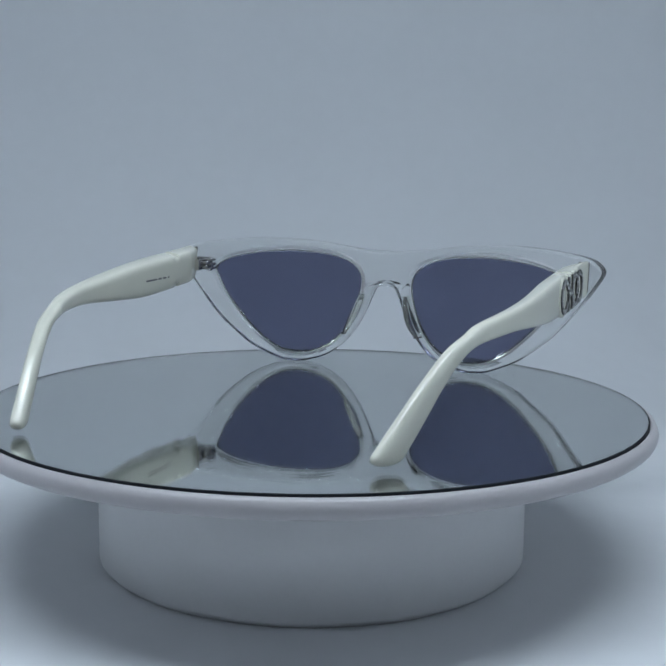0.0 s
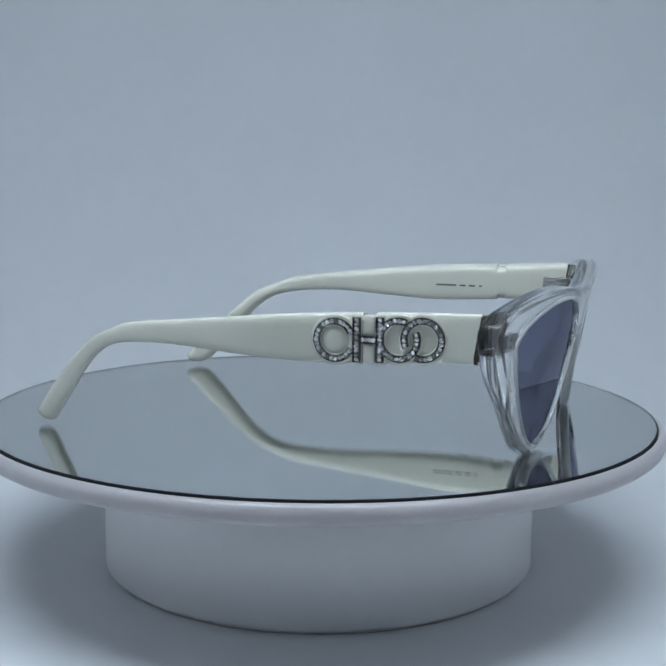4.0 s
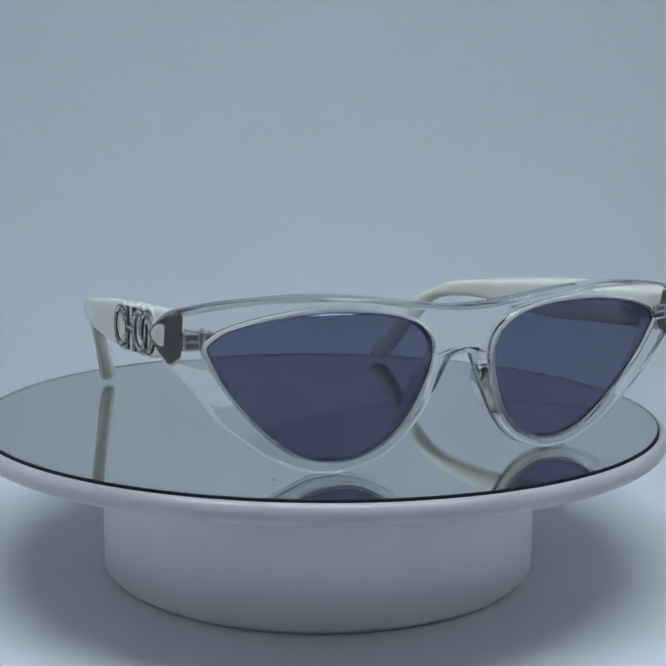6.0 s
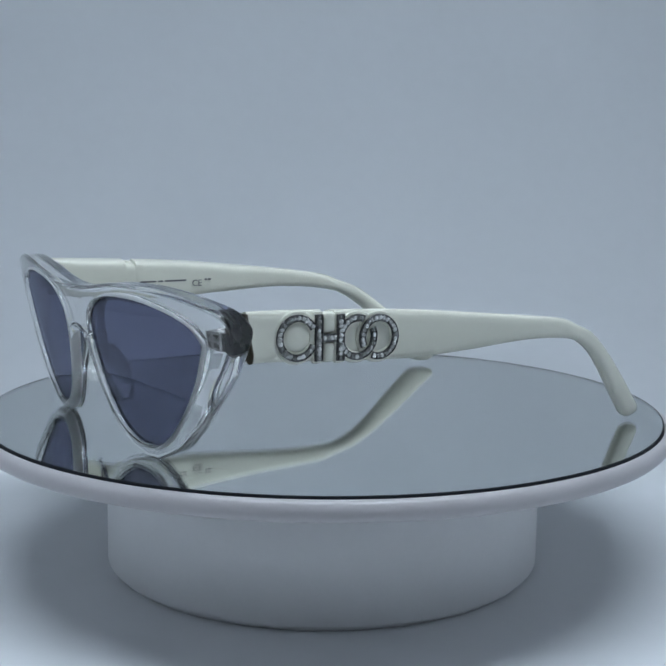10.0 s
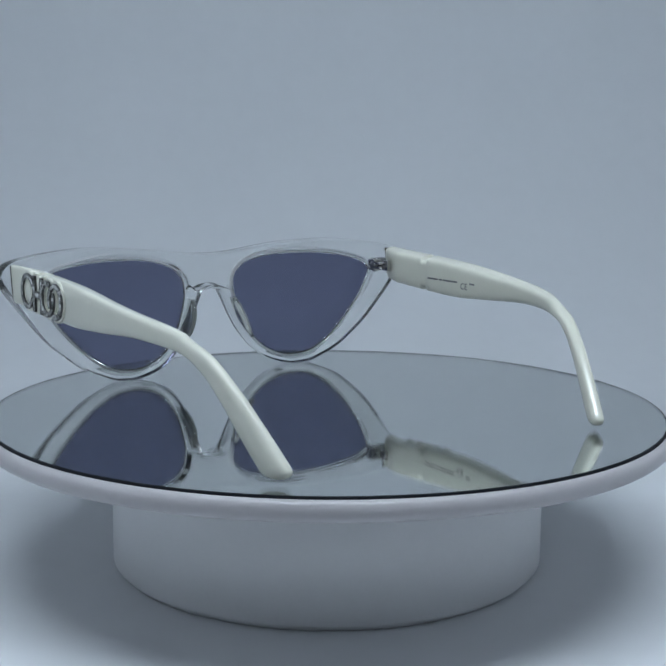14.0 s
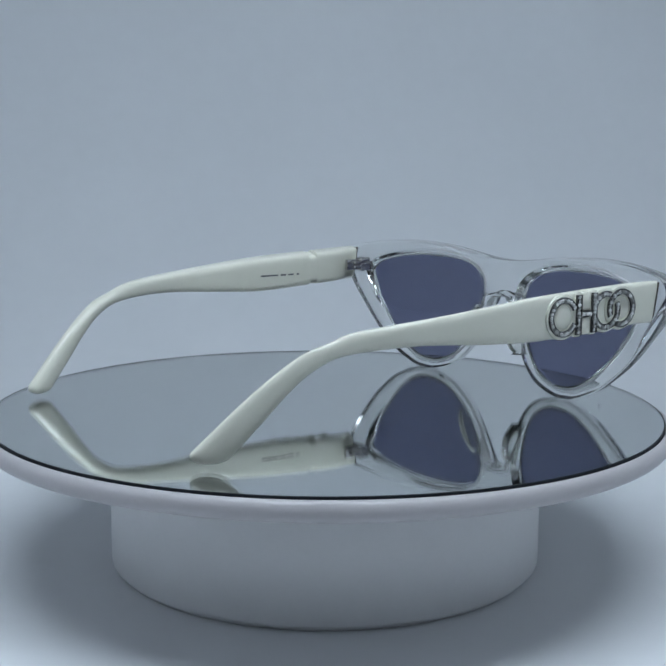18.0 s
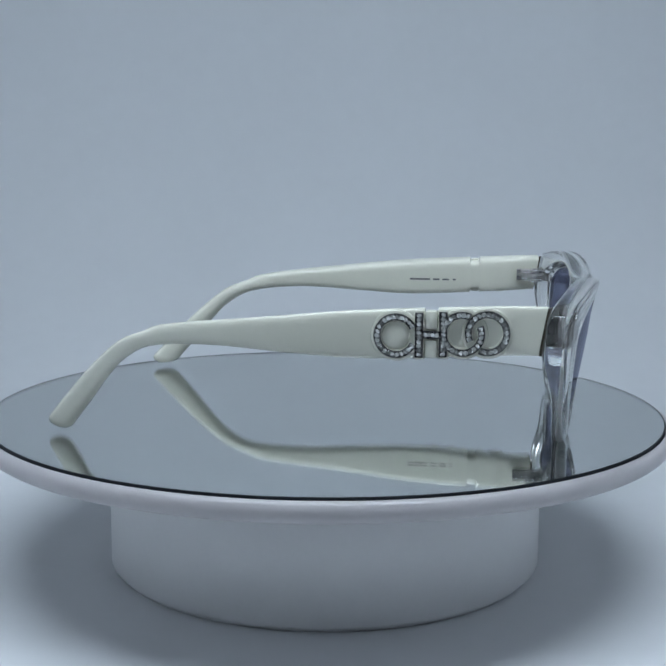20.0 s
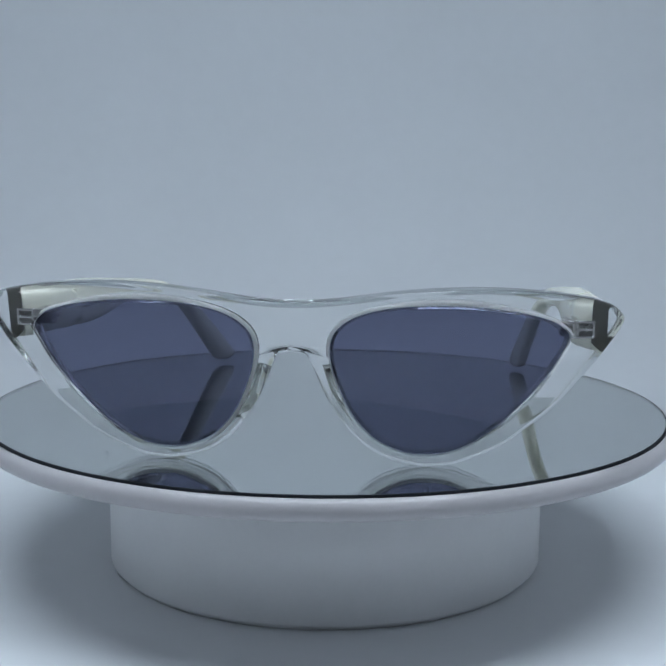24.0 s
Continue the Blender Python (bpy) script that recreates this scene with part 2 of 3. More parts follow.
# ---- sunglasses: millimetres, x across the front, y towards the temple tips, z up ----
YAW = 17.91
ORG = (0.02452, -0.07258)
SET = pose(ORG[0], ORG[1], 0, 0, 0, YAW) @ Matrix.Diagonal((MM, MM, MM, 1))
OUTER = [(0, 39.8), (6, 40.0), (14.4, 40.9), (24.8, 42.3), (34.7, 43.1), (46.3, 43.4), (57.6, 42.8), (66, 41.8), (73.4, 40.3), (77.2, 37.2), (76.7, 34.2),
         (72.3, 27.6), (68.1, 22.3), (61.5, 14.6), (54.5, 8.7), (48.3, 4.4), (39, 0.5), (34.5, -0.15), (30, -0.22), (23, 1.5), (18.2, 4.0), (14.2, 7.6), (10.1, 13.0),
         (7.2, 18.6), (5.4, 23.2), (4.5, 25.2), (3.3, 27.1), (0, 27.7)]
LENS = [(64.9, 31.6), (64.5, 33.0), (62.9, 34.5), (60.0, 36.1), (52.9, 37.9), (42.5, 39.2), (32.4, 39.35), (22.9, 38.6), (15.4, 36.6), (10.8, 33.4), (9.1, 29.7),
        (9.4, 24.4), (11.8, 17.4), (14.8, 11.7), (19.5, 6.6), (25.5, 3.6), (31, 2.75), (38.2, 3.7), (45.5, 7.6), (53.2, 14.5), (59.9, 22.4), (63.6, 28.8)]
CENTRE = np.array((36.0, 24.0))
THICK = 6.2
LEAN = 0.17


def inside(x, z, depth, side=1):
    """The point so deep behind the front's face; the walls run almost level."""
    n = Vector((-0.00314 * x, 1.0, 0.15 * LEAN)).normalized() * depth
    return Vector((side * (x + n.x), face_y(x, z) + n.y, z + n.z))


def face_y(x, z):
    """How far back the front's face lies: it wraps round and leans."""
    return 0.00157 * x * x + LEAN * (31.6 - z)


def radius_at(curve, ang):
    d = curve - CENTRE
    a, r = np.arctan2(d[:, 1], d[:, 0]), np.linalg.norm(d, axis=1)
    o = np.argsort(a)
    return np.interp(ang, a[o], r[o], period=2 * math.pi)


def front_frame(parent):
    outer = even(spline(OUTER, 12), 0.9)
    lens = spline(LENS, 14, closed=True)
    mid = np.stack([np.zeros(8), np.linspace(outer[-1, 1] + 2.1, outer[0, 1] - 2.1, 8)], 1)
    ring = np.concatenate([outer, mid])
    n = len(ring)
    ismid = np.array([False] * len(outer) + [True] * len(mid))
    corner = np.array([i in (0, len(outer) - 1) for i in range(n)])
    d = ring - CENTRE
    inner = CENTRE + d / np.linalg.norm(d, axis=1)[:, None] * radius_at(lens, np.arctan2(d[:, 1], d[:, 0]))[:, None]
    tang = np.roll(ring, -1, 0) - np.roll(ring, 1, 0)
    norm = np.stack([-tang[:, 1], tang[:, 0]], 1)
    norm /= np.linalg.norm(norm, axis=1)[:, None]
    norm *= np.sign((norm * d).sum(1))[:, None]
    out = d / np.linalg.norm(d, axis=1)[:, None]
    norm[ismid] = 0
    norm[0], norm[len(outer) - 1] = (0, 1), (0, -1)
    width = np.linalg.norm(ring - inner, axis=1)
    f = np.minimum(1, width / 2.4)[:, None]
    T = THICK
    # the lip behind the lens stands out further along the brow
    lip = (2.6 + 0.6 * np.clip(out[:, 1], 0, 1) + 1.2 * np.clip(out[:, 0], 0, 1) ** 5)[:, None]
    # and the brow is chamfered widely behind the lens
    brow = (0.9 * np.clip(out[:, 1], 0, 1) ** 0.7)[:, None]
    # the rim is thin below and grows to its full depth at the brow and the end pieces
    rise = np.clip((ring[:, 1] - 13) / 15, 0, 1)
    thick = 0.20 + 0.80 * rise * rise * (3 - 2 * rise)
    # (measured from: lens or rim, inset, depth)
    rows = [("l", 0.0, 0.75), ("l", 0.10, 0.32), ("l", 0.35, 0.06), ("l", 0.6, 0.0), ("l", 0.8, 0.0), ("m", 0, 0.0), ("o", 1.6, 0.0), ("o", 1.35, 0.0),
            ("o", 0.9, 0.09), ("o", 0.4, 0.38), ("o", 0.1, 0.86), ("o", 0.0, 1.35), ("o", 0.0, 1.6), ("o", 0.0, T - 1.5), ("o", 0.0, T - 1.25),
            ("o", 0.09, T - 0.8), ("o", 0.36, T - 0.35), ("o", 0.8, T - 0.07), ("o", 1.2, T), ("o", 1.4, T), ("m", 0, T), ("r", 1.0, T), ("r", 0.8, T),
            ("r", 0.55, T - 0.06), ("r", 0.3, T - 0.3), ("s", 0.1, T - 1.1), ("s", -0.05, T - 2.0), ("l", -0.2, 3.4), ("l", -0.3, 3.15), ("l", -0.3, 2.95), ("l", -0.25, 2.9), ("l", 0.0, 2.9), ("l", 0.0, 1.9)]
    rim = [k for k, r in enumerate(rows) if r[0] == "o"]
    first, last = rim[0], rim[-1]
    bm = bmesh.new()
    for side in (1, -1):
        grid = []
        for kind, inset, dep in rows:
            if kind == "l":
                p = inner + out * (inset * f if inset > 0 else inset * lip)
            elif kind == "r":
                p = inner + out * (inset + brow) * f
            elif kind == "s":
                p = inner + out * (inset + 0.45 * brow * (dep - 3.4) / (T - 4.5)) * f
            elif kind == "o":
                p = ring - norm * inset * f
            else:
                p = 0.5 * (inner + out * (0.85 + (brow if dep else 0)) * f + ring - norm * 1.25 * f)
            dd = np.full(n, dep) if dep < 2.9 else 2.9 + (dep - 2.9) * thick
            if kind == "o":
                dd[ismid] = 0.0 if dep < T / 2 else T
            grid.append([bm.verts.new(inside(a, b, c, side)) for (a, b), c in zip(p, dd)])
        both = [bool((ismid[j] or corner[j]) and (ismid[(j + 1) % n] or corner[(j + 1) % n])) for j in range(n)]
        skin(bm, grid, loop=True, skip=lambda i, j: first <= i < last and both[j])
    bmesh.ops.remove_doubles(bm, verts=bm.verts[:], dist=0.004)
    bmesh.ops.recalc_face_normals(bm, faces=bm.faces[:])
    bm.transform(SET)
    return part("front_frame", bm, CRYSTAL_ACETATE, parent, "thick transparent cat-eye front")


def lens(parent, side):
    rim = spline(LENS, 8, closed=True)
    bm = bmesh.new()
    rows = []

    def ring(scale, dep, dome):
        p = CENTRE + (rim - CENTRE) * scale
        return [bm.verts.new(inside(a, b, dep - dome, side)) for a, b in p]

    for s in (0.02, 0.25, 0.5, 0.75, 0.9, 0.97, 0.996):
        rows.append(ring(s, 1.0, 0.7 * (1 - s * s)))
    for s in (0.996, 0.97, 0.9, 0.75, 0.5, 0.25, 0.02):
        rows.append(ring(s, 2.8, 0.7 * (1 - s * s)))
    skin(bm, rows)
    bm.faces.new(rows[0])
    bm.faces.new(rows[-1])
    bmesh.ops.recalc_face_normals(bm, faces=bm.faces[:])
    bm.transform(SET)
    ob = part("lens", bm, TINT, parent, "blue-grey tinted lens")
    # the ground edge, a blunt ridge that sits in the rim's groove
    d = rim - CENTRE
    away = d / np.linalg.norm(d, axis=1)[:, None]
    brow = 0.8 + 0.7 * np.clip(away[:, 1:], 0, 1)
    bm = bmesh.new()
    rows = [[bm.verts.new(inside(a, b, dep, side)) for a, b in rim + away * o * brow] for o, dep in ((0.06, 1.0), (0.75, 1.5), (0.95, 1.9), (1.0, 2.3), (0.06, 2.85))]
    skin(bm, rows, loop=True)
    bmesh.ops.recalc_face_normals(bm, faces=bm.faces[:])
    bm.transform(SET)
    part("ground_edge", bm, GROUND, ob, "matt ground edge of the lens")
    return ob


def nose_pad(parent, side):
    """A clear moulded pad behind the rim beside the bridge."""
    line = even(spline([(6.3, 24.6), (7.9, 20.5), (10.3, 15.6), (13.4, 10.8)], 8), 0.6)
    bm = bmesh.new()
    rows = []
    m = len(line)
    for i, (x, z) in enumerate(line):
        s = i / (m - 1)
        g = math.sin(math.pi * min(max(s, 0.03), 0.97)) ** 0.3 if 0 < i < m - 1 else 0.72
        y = face_y(x, z) + THICK - 1.7
        ring = []
        for k in range(16):
            a = 2 * math.pi * k / 16
            cu, su = math.cos(a), math.sin(a)
            lean = 0.25 * (1 + su) - 1.1 * s * (1 + su)
            ring.append(bm.verts.new((side * (x + 1.3 + lean + g * 1.45 * cu), y + 2.1 * g + g * 3.6 * su, z)))
        rows.append(ring)
    skin(bm, rows)
    bm.faces.new(rows[0])
    bm.faces.new(rows[-1])
    bmesh.ops.recalc_face_normals(bm, faces=bm.faces[:])
    bm.transform(SET)
    return part("nose_pad", bm, PAD_ACETATE, parent, "clear moulded nose pad")


TOP = [(14.6, 40.3), (25, 39.95), (55, 38.4), (78, 36.2), (107, 32.7), (116.3, 29.8), (123.0, 26.9), (131.0, 20.4), (138.0, 13.5), (146.9, 3.9)]
BOT = [(14.6, 28.5), (25, 28.0), (55, 26.3), (74.3, 26.8), (95, 27.8), (112.0, 26.3), (120.2, 22.5), (126.0, 17.0), (130.9, 11.0), (138.3, 2.3)]
FLAT = 72.0


def out_x(y, side):
    """The temple's outer face, which curves inward behind the ornament; one tip is bent in further."""
    curve = 3.8 * (max(min(y, 112) - 45, 0) / 72.4) ** 3.77 + 0.295 * 7 * math.log1p(math.exp((y - 110) / 7))
    if side < 0:
        curve += 0.0012 * max(y - 62, 0) ** 2
    return FLAT - curve + 1.2 * min(max((30 - y) / 16, 0), 1) ** 2


def place(side):
    """How the temple stands in its hinge: one is folded in a little further than the other."""
    if side > 0:
        return SET
    return SET @ pose(1.0, 0, 0) @ pose(-FLAT, 14, 0) @ pose(0, 0, 0, 0, 0, -1.2) @ pose(FLAT, -14, 0)


def joint_y(x, z):
    """Where the temple's end meets the back of the front, a hair behind it."""
    return face_y(x + 1.3, z) + 0.975 * THICK + 0.25


def end_shade(parent, side):
    """A thin dark plate for the shade on the temple's end, butted against the clear end piece."""
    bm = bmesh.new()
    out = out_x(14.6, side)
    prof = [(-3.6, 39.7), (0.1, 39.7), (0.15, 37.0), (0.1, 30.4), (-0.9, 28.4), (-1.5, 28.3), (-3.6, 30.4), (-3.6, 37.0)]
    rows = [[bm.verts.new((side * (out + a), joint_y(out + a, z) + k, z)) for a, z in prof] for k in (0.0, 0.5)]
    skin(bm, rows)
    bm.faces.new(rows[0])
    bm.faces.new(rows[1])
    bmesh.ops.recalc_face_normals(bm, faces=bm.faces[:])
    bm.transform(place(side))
    return part("end_shade", bm, END_SHADE, parent, "dark olive-brown plate for the shade on the temple's end", smooth=False)


def mid_z(side, y):
    """The height of the ornament's middle, which follows the temple."""
    return 32.9 - 0.052 * (along(side, y) - 38)


def along(side, y):
    """The ornament reads the same way from outside on either temple."""
    return y if side > 0 else 76.3 - y


def temple(parent, side):
    top, bot = spline(TOP, 10), spline(BOT, 10)
    secs = [(t, b) for t, b in zip(top, bot)]
    slot = sorted((along(side, 33.7), along(side, 36.7)))
    ys = np.array([t[0] for t, _ in secs])
    zt, zb = np.array([t[1] for t, _ in secs]), np.array([b[1] for _, b in secs])
    extra = []
    for y in (slot[0] - 0.25, slot[0] + 0.15, slot[1] - 0.15, slot[1] + 0.25):
        extra.append((np.array((y, np.interp(y, ys, zt))), np.array((y, np.interp(y, ys[:40], zb[:40])))))
    secs = sorted(secs + extra, key=lambda q: q[0][0])
    # the rounded end of the tip
    a, b = secs[-1]
    way = (a - secs[-4][0]) + (b - secs[-4][1])
    way /= np.linalg.norm(way)
    for s, shrink in ((0.8, 0.95), (1.6, 0.82), (2.2, 0.62), (2.6, 0.35), (2.7, 0.08)):
        c, h = (a + b) / 2 + way * s, (a - b) / 2 * shrink
        secs.append((c + h, c - h))
    bm = bmesh.new()
    rows = []
    N = 24
    for i, (t, b) in enumerate(secs):
        y0 = t[0]
        cut = 1.1 if slot[0] < y0 < slot[1] and i < 60 else 0.0
        t, b = t - (0, cut), b + (0, cut)
        c, h = (t + b) / 2, (t - b) / 2
        back = min(1.0, max(0.0, (c[0] - 60) / 50))
        half = (6.1 - 2.0 * back - 2.3 * min(max((25 - c[0]) / 10, 0), 1)) / 2
        in_x = half + 0.25 * back
        if c[0] > 134:
            half += 0.15 * min(1, (c[0] - 134) / 6)
        over = len(secs) - 1 - i
        if over < 5:
            half *= (0.12, 0.42, 0.68, 0.86, 0.96)[over]
        e = 2 / (6.0 - 3.2 * back)
        ring = []
        for k in range(N):
            an = 2 * math.pi * (k + 0.5) / N
            cu, su = math.cos(an), math.sin(an)
            u, w = math.copysign(abs(cu) ** e, cu), math.copysign(abs(su) ** e, su)
            # the inner edges are rounded off further than the outer ones
            soft = (0.5 * (1 - u)) ** 1.5 * (1.2 if w > 0 else 0.8 * back) / max(np.linalg.norm(h), 2.0)
            p = c + h * w * (1 - soft)
            x, y = out_x(p[0], side) - in_x + half * u, p[0]
            near = max(0.0, 1 - (y - 14.6) / 8)
            ring.append(bm.verts.new((side * x, y + near * (joint_y(x, p[1]) + 0.52 - 14.6), p[1])))
        rows.append(ring)
    skin(bm, rows)
    bm.faces.new(rows[0])
    bm.faces.new(rows[-1])
    bmesh.ops.recalc_face_normals(bm, faces=bm.faces[:])
    bm.transform(place(side))
    ob = part("temple", bm, IVORY, parent, "glossy ivory acetate temple with a downturned tip")
    ob.data.set_sharp_from_angle(angle=radians(50))
    return ob


def collar(parent, side):
    """The raised bed of the ornament."""
    bm = bmesh.new()
    for y, r in ((26.9, 6.1), (42.6, 6.05), (48.45, 6.05)):
        m = Matrix.Translation((side * (FLAT - 0.02), along(side, y), mid_z(side, y))) @ pose(0, 0, 0, 0, 90 * side, 0)
        lathe(bm, [(r, -1.5), (r, 0.05), (r - 0.15, 0.32), (r - 0.45, 0.42), (3.75, 0.42), (3.5, 0.36), (3.3, 0.05), (3.25, -0.3)], 48, m)
    for y in (32.4, 38.1):
        lo, hi = sorted((side * (FLAT - 1.2), side * (FLAT + 0.4)))
        box(bm, (lo, along(side, y) - 1.45, mid_z(side, y) - 6.05), (hi, along(side, y) + 1.45, mid_z(side, y) + 6.05), 0.75)
    # a dome within the open ring, and two pillows between the posts
    m = Matrix.Translation((side * (FLAT - 0.02), along(side, 26.9), mid_z(side, 26.9))) @ pose(0, 0, 0, 0, 90 * side, 0)
    lathe(bm, [(3.3, -0.3), (3.3, 0.12), (3.0, 0.34), (2.3, 0.52), (1.2, 0.60), (0.01, 0.62)], 40, m)
    for v0, v1 in ((-5.7, -1.1), (1.1, 5.7)):
        lo, hi = sorted((side * (FLAT - 2.5), side * (FLAT + 0.6)))
        box(bm, (lo, along(side, 35.25) - 1.55, mid_z(side, 35.25) + v0), (hi, along(side, 35.25) + 1.55, mid_z(side, 35.25) + v1), 0.7)
    bmesh.ops.recalc_face_normals(bm, faces=bm.faces[:])
    bm.transform(place(side))
    ob = part("collar", bm, IVORY, parent, "raised ivory bed round the ornament")
    ob.data.set_sharp_from_angle(angle=radians(40))
    return ob


def stone_mesh():
    """A brilliant-cut stone, about a millimetre across."""
    bm = bmesh.new()
    rows = [[bm.verts.new((r * math.cos(a + o), r * math.sin(a + o), z)) for a in np.arange(8) * math.pi / 4] for r, z, o in ((0.60, 0.0, 0), (0.62, 0.05, 0), (0.32, 0.22, 0.39))]
    skin(bm, rows)
    bm.faces.new(rows[-1])
    bm.faces.new(rows[0])
    bmesh.ops.recalc_face_normals(bm, faces=bm.faces[:])
    bm.transform(Matrix.Diagonal((MM, MM, MM, 1)))
    me = bpy.data.meshes.new("crystal")
    bm.to_mesh(me)
    bm.free()
    me.materials.append(STONE)
    return me


GEM = stone_mesh()


def band(bm, put, centre, a0, a1, lift=0.0):
    """An arc of channel: two thin walls and a sunk floor between them; put() sets a point (along, up, out)."""
    whole = a1 - a0 > 359.9
    steps = max(6, int((a1 - a0) / 6))
    prof = [(5.32, -0.3), (5.32, 0.42), (5.28, 0.5), (5.19, 0.5), (5.15, 0.3), (3.85, 0.3), (3.81, 0.5), (3.72, 0.5), (3.68, 0.42), (3.68, -0.3)]
    rows = []
    for k in range(steps + (0 if whole else 1)):
        a = radians(a0 + (a1 - a0) * k / steps)
        rows.append([bm.verts.new(put(centre[0] + r * math.cos(a), centre[1] + r * math.sin(a), h + lift)) for r, h in prof])
    skin(bm, rows, loop=whole)
    if not whole:
        bm.faces.new(rows[0])
        bm.faces.new(rows[-1])


RINGS = ((26.9, 25, 335, 0.0), (42.6, 66, 385, 0.05), (48.45, 246, 566, 0.1))


def ornament(parent, side):
    """An open ring, two posts with a rung, and two linked rings of dark metal, paved with small cut stones."""
    base = FLAT + 0.38
    bm = bmesh.new()
    spots = []

    def put(u, v, h):
        return (side * (base + h), along(side, u), v)

    for y, a0, a1, lift in RINGS:
        mid = mid_z(side, y)
        band(bm, put, (y, mid), a0, a1, lift)
        n = int(round(radians(a1 - a0) * 4.5 / 1.08))
        for k in range(n):
            a = radians(a0 + (a1 - a0) * (k + 0.5) / n)
            spots.append((base + 0.36 + lift, y + 4.5 * math.cos(a), mid + 4.5 * math.sin(a)))

    def bar(u0, u1, v0, v1):
        ylo, yhi = sorted((along(side, u0), along(side, u1)))
        for x0, x1, q0, q1, w0, w1 in ((-0.3, 0.34, ylo, yhi, v0, v1), (0.3, 0.55, ylo, ylo + 0.13, v0, v1), (0.3, 0.55, yhi - 0.13, yhi, v0, v1),
                                       (0.3, 0.545, ylo + 0.13, yhi - 0.13, v0, v0 + 0.13), (0.3, 0.545, ylo + 0.13, yhi - 0.13, v1 - 0.13, v1)):
            lo, hi = sorted((side * (base + x0), side * (base + x1)))
            box(bm, (lo, q0, w0), (hi, q1, w1))

    for y in (32.4, 38.1):
        mid = mid_z(side, y)
        bar(y - 0.98, y + 0.98, mid - 5.35, mid + 5.35)
        spots += [(base + 0.40, y, mid - 4.7 + 1.045 * k) for k in range(10)]
    mid = mid_z(side, 35.25)
    bar(33.2, 37.3, mid - 0.9, mid + 0.9)
    spots += [(base + 0.40, y, mid) for y in (33.9, 34.8, 35.7, 36.6)]
    bmesh.ops.recalc_face_normals(bm, faces=bm.faces[:])
    bm.transform(place(side))
    ob = part("ornament", bm, GUNMETAL, parent, "dark metal ornament of rings and bars set with clear crystals", smooth=False)
    rot = place(side).to_3x3().normalized().to_4x4()
    for x, y, z in spots:
        gem = new("crystal", GEM)
        gem.parent = ob
        p = place(side) @ Vector((side * x, along(side, y), z))
        gem.matrix_basis = Matrix.Translation(p) @ rot @ pose(0, 0, 0, random.uniform(-18, 18), 90 * side + random.uniform(-18, 18), 0) @ pose(0, 0, 0, 0, 0, random.uniform(0, 45))
    return ob


def hinge(parent, side):
    bm = bmesh.new()
    z = 33.8

    def bit(x0, x1, y0, y1, z0, z1, bev=0.2):
        lo, hi = sorted((side * x0, side * x1))
        box(bm, (lo, y0, z + z0), (hi, y1, z + z1), bev)

    for z0, z1 in ((-2.1, -1.5), (-0.35, 0.35), (1.5, 2.1)):
        bit(65.6, 70.2, 10.2, 11.2, z0, z1, 0.12)
    bit(65.3, 66.0, 9.2, 11.3, -2.1, 2.1, 0.12)
    bit(69.7, 70.3, 10.2, 11.3, -2.1, 2.1, 0.12)
    for z0 in (-2.0, -0.45, 1.1):
        bit(62.4, 65.6, 12.4, 16.4, z0, z0 + 0.95)
    for z0 in (-1.2, 0.35):
        bit(62.6, 65.2, 14.6, 19.2, z0, z0 + 0.9)
    bit(65.0, 66.6, 11.0, 20.9, -1.9, 1.9)
    bm.transform(place(side))
    ob = part("hinge", bm, STEEL, parent, "small dark steel barrel hinge")
    bm = bmesh.new()
    lathe(bm, [(0.05, -2.4), (0.8, -2.4), (0.95, -2.2), (0.95, 2.2), (0.8, 2.4), (0.05, 2.4)], 16, Matrix.Translation((side * 63.6, 15.2, z)))
    bmesh.ops.recalc_face_normals(bm, faces=bm.faces[:])
    bm.transform(place(side))
    part("screw", bm, STEEL, ob)
    bm = bmesh.new()
    lo, hi = sorted((side * 65.7, side * 70.1))
    box(bm, (lo, 11.25, z - 2.0), (hi, 14.0, z + 2.0), 0.15)
    bm.transform(place(side))
    part("hinge_plate", bm, GUNMETAL, ob, "dark body of the hinge")
    return ob


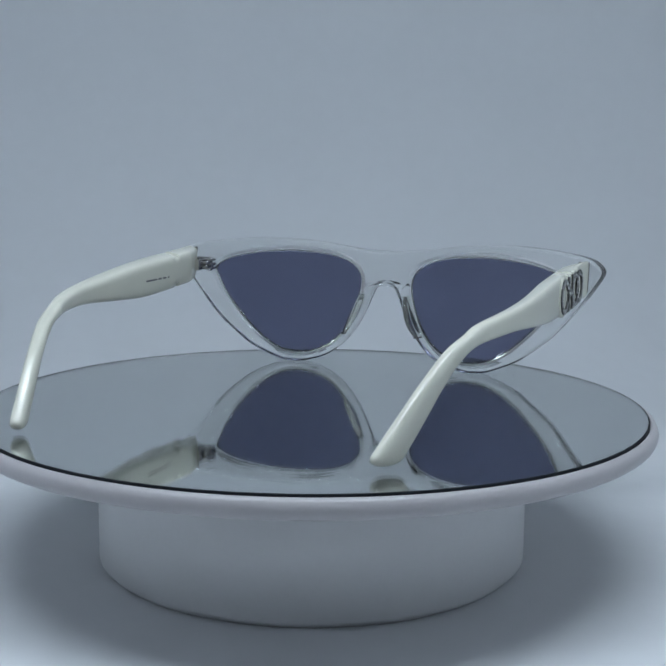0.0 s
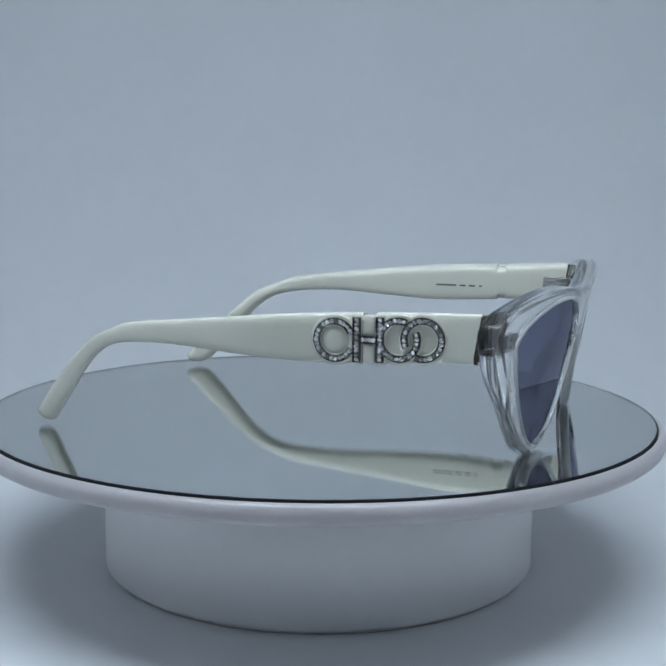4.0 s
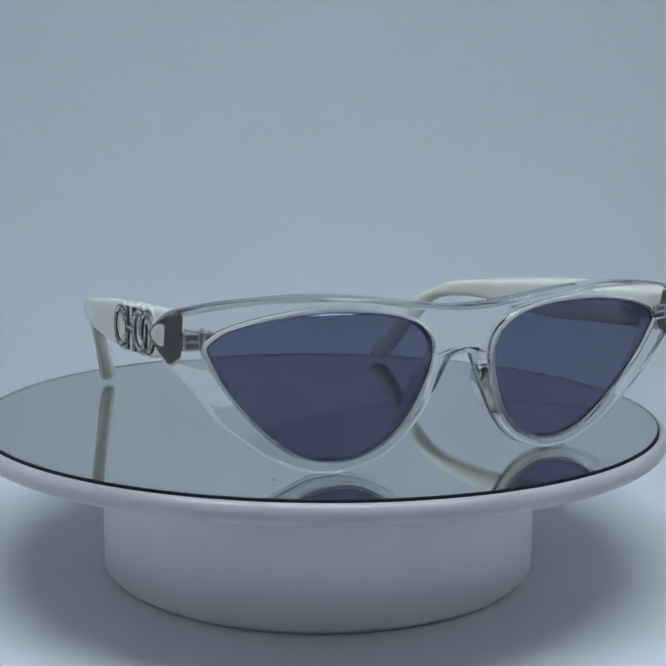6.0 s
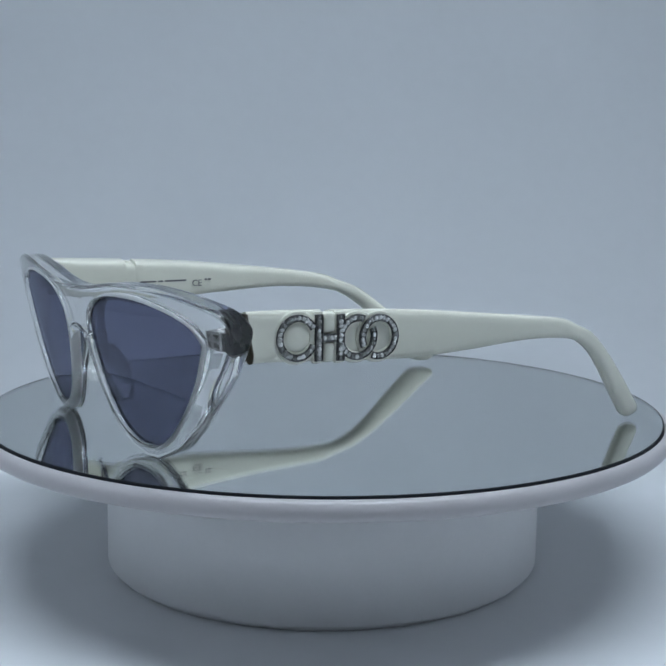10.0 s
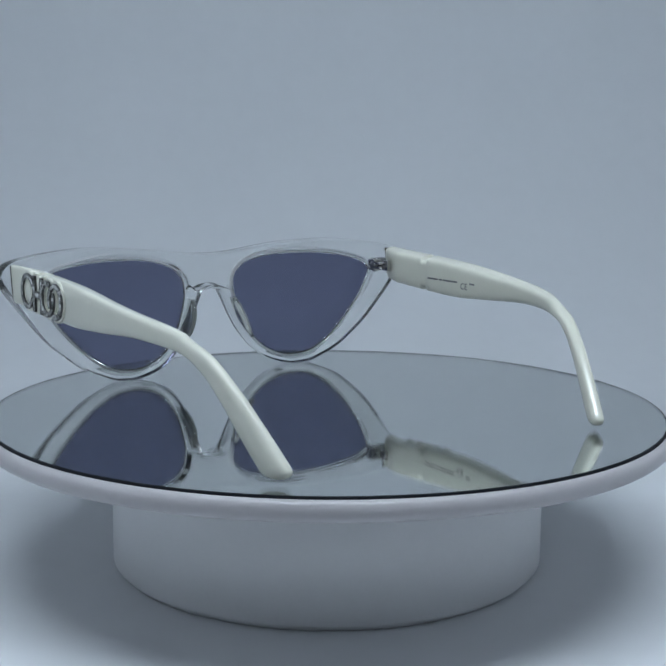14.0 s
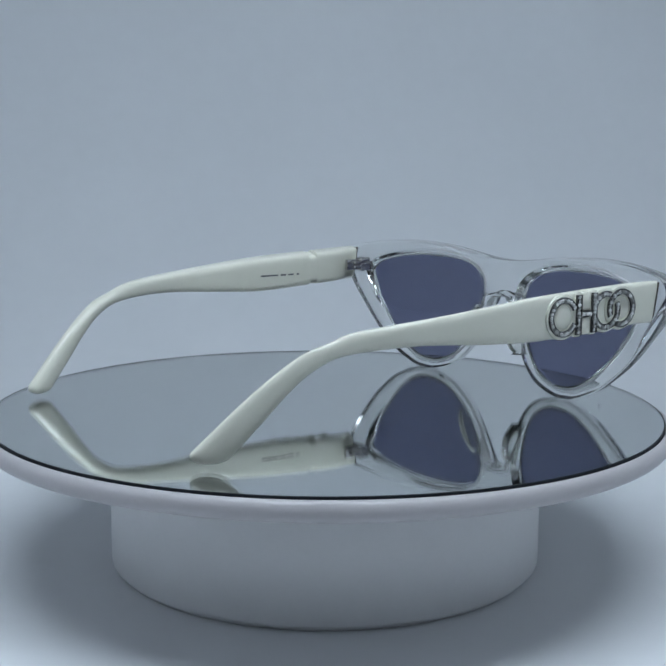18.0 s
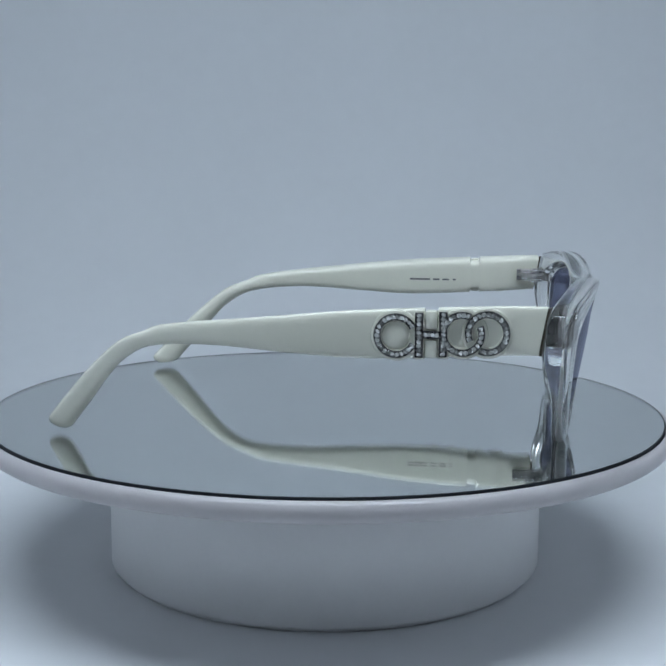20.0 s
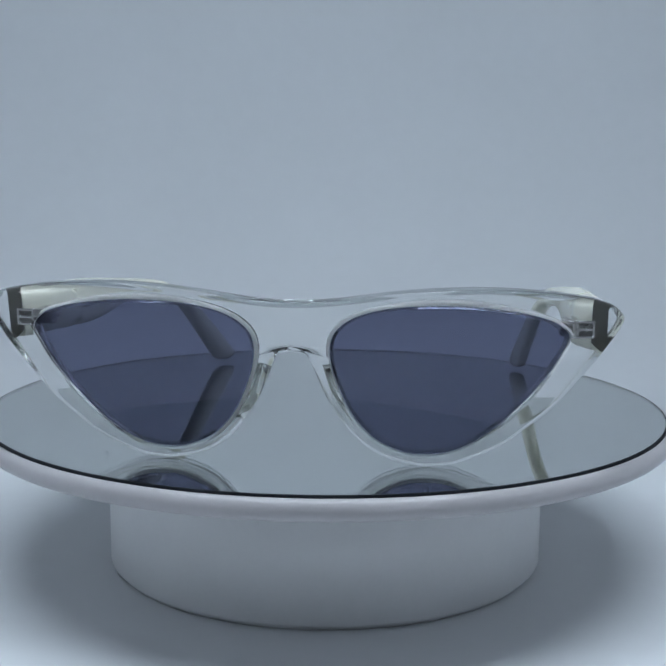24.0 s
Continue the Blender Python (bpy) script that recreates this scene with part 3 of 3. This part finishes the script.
def print_bars(parent, side):
    """The fine printing on the inner face: plain bars, and the two letters that can be read."""
    x = FLAT - 6.12
    spans = ((57.5, 50.5), (49.4, 47.2), (46.2, 43.9), (42.6, 41.6)) if side > 0 else ((44.0, 49.6), (50.3, 52.0), (52.7, 60.2), (66.9, 67.6), (68.0, 69.0))
    for y0, y1 in spans:
        y0, y1 = sorted((y0, y1))
        bm = bmesh.new()
        dx = out_x((y0 + y1) / 2, side) - FLAT
        lo, hi = sorted((side * (x + dx - 0.03), side * (x + dx + 0.3)))
        box(bm, (lo, y0, 31.3), (hi, y1, 31.85))
        bm.transform(place(side))
        part("print_bar", bm, INK, parent, "fine dark printing", smooth=False)
    if side < 0:
        cu = bpy.data.curves.new("mark", "FONT")
        cu.body, cu.size, cu.extrude, cu.align_x = "CE", 3.0, 0.02, "CENTER"
        tmp = new("mark", cu)
        me = bpy.data.meshes.new_from_object(tmp.evaluated_get(bpy.context.evaluated_depsgraph_get()))
        bpy.data.objects.remove(tmp)
        # upright on the inner face of this temple, read from between the temples
        m = place(side) @ Matrix.Translation((-(out_x(63.5, side) - 6.02 - 0.25), 64.0, 29.5)) @ pose(0, 0, 0, 90, 0, 90)
        me.transform(m)
        me.name = "print_mark"
        me.materials.clear()
        me.materials.append(INK)
        ob = new("print_mark", me)
        ob.parent = parent


def sunglasses():
    top = new("sunglasses")
    tagged(top, "transparent cat-eye sunglasses with blue-grey lenses and ivory temples", "sunglasses")
    front_frame(top)
    for side in (1, -1):
        lens(top, side)
        nose_pad(top, side)
        arm = temple(top, side)
        hinge(top, side)
        collar(top, side)
        end_shade(top, side)
        ornament(top, side)
        print_bars(arm, side)
    return top


glasses = sunglasses()

# ---- the turning: seconds and degrees ----
TURN = [
    (0, 140.55), (0.5, 129.91), (1, 119.07), (1.5, 108.11), (2, 97.16), (2.5, 86.26),
    (4.5, 42.29), (5, 31.19), (5.5, 20.13), (6, 9.19), (6.5, -1.63), (7, -12.39),
    (7.5, -23.15), (8, -34.00), (8.5, -44.97), (9, -55.94), (9.5, -66.86), (10, -77.70),
    (10.5, -88.41), (12.5, -131.79), (13, -142.54), (13.5, -153.26), (14, -164.09), (14.5, -175.03),
    (15, -186.08), (15.5, -197.21), (16, -208.36), (16.5, -219.52), (17, -230.65), (17.5, -241.76),
    (18, -252.84), (18.5, -263.84), (20.5, -307.57), (21, -318.83), (21.5, -330.11), (22, -341.31),
    (22.5, -352.36), (23, -363.27), (23.5, -374.11), (24, -384.95),
]


def motions():
    lift = Matrix.Translation((0, 0, -TABLE))
    walk(platter, [(t, lift @ pose(0, 0, 0, 0, 0, a)) for t, a in TURN])
    walk(glasses, [(t, pose(0, 0, 0, 0, 0, a)) for t, a in TURN])


motions()
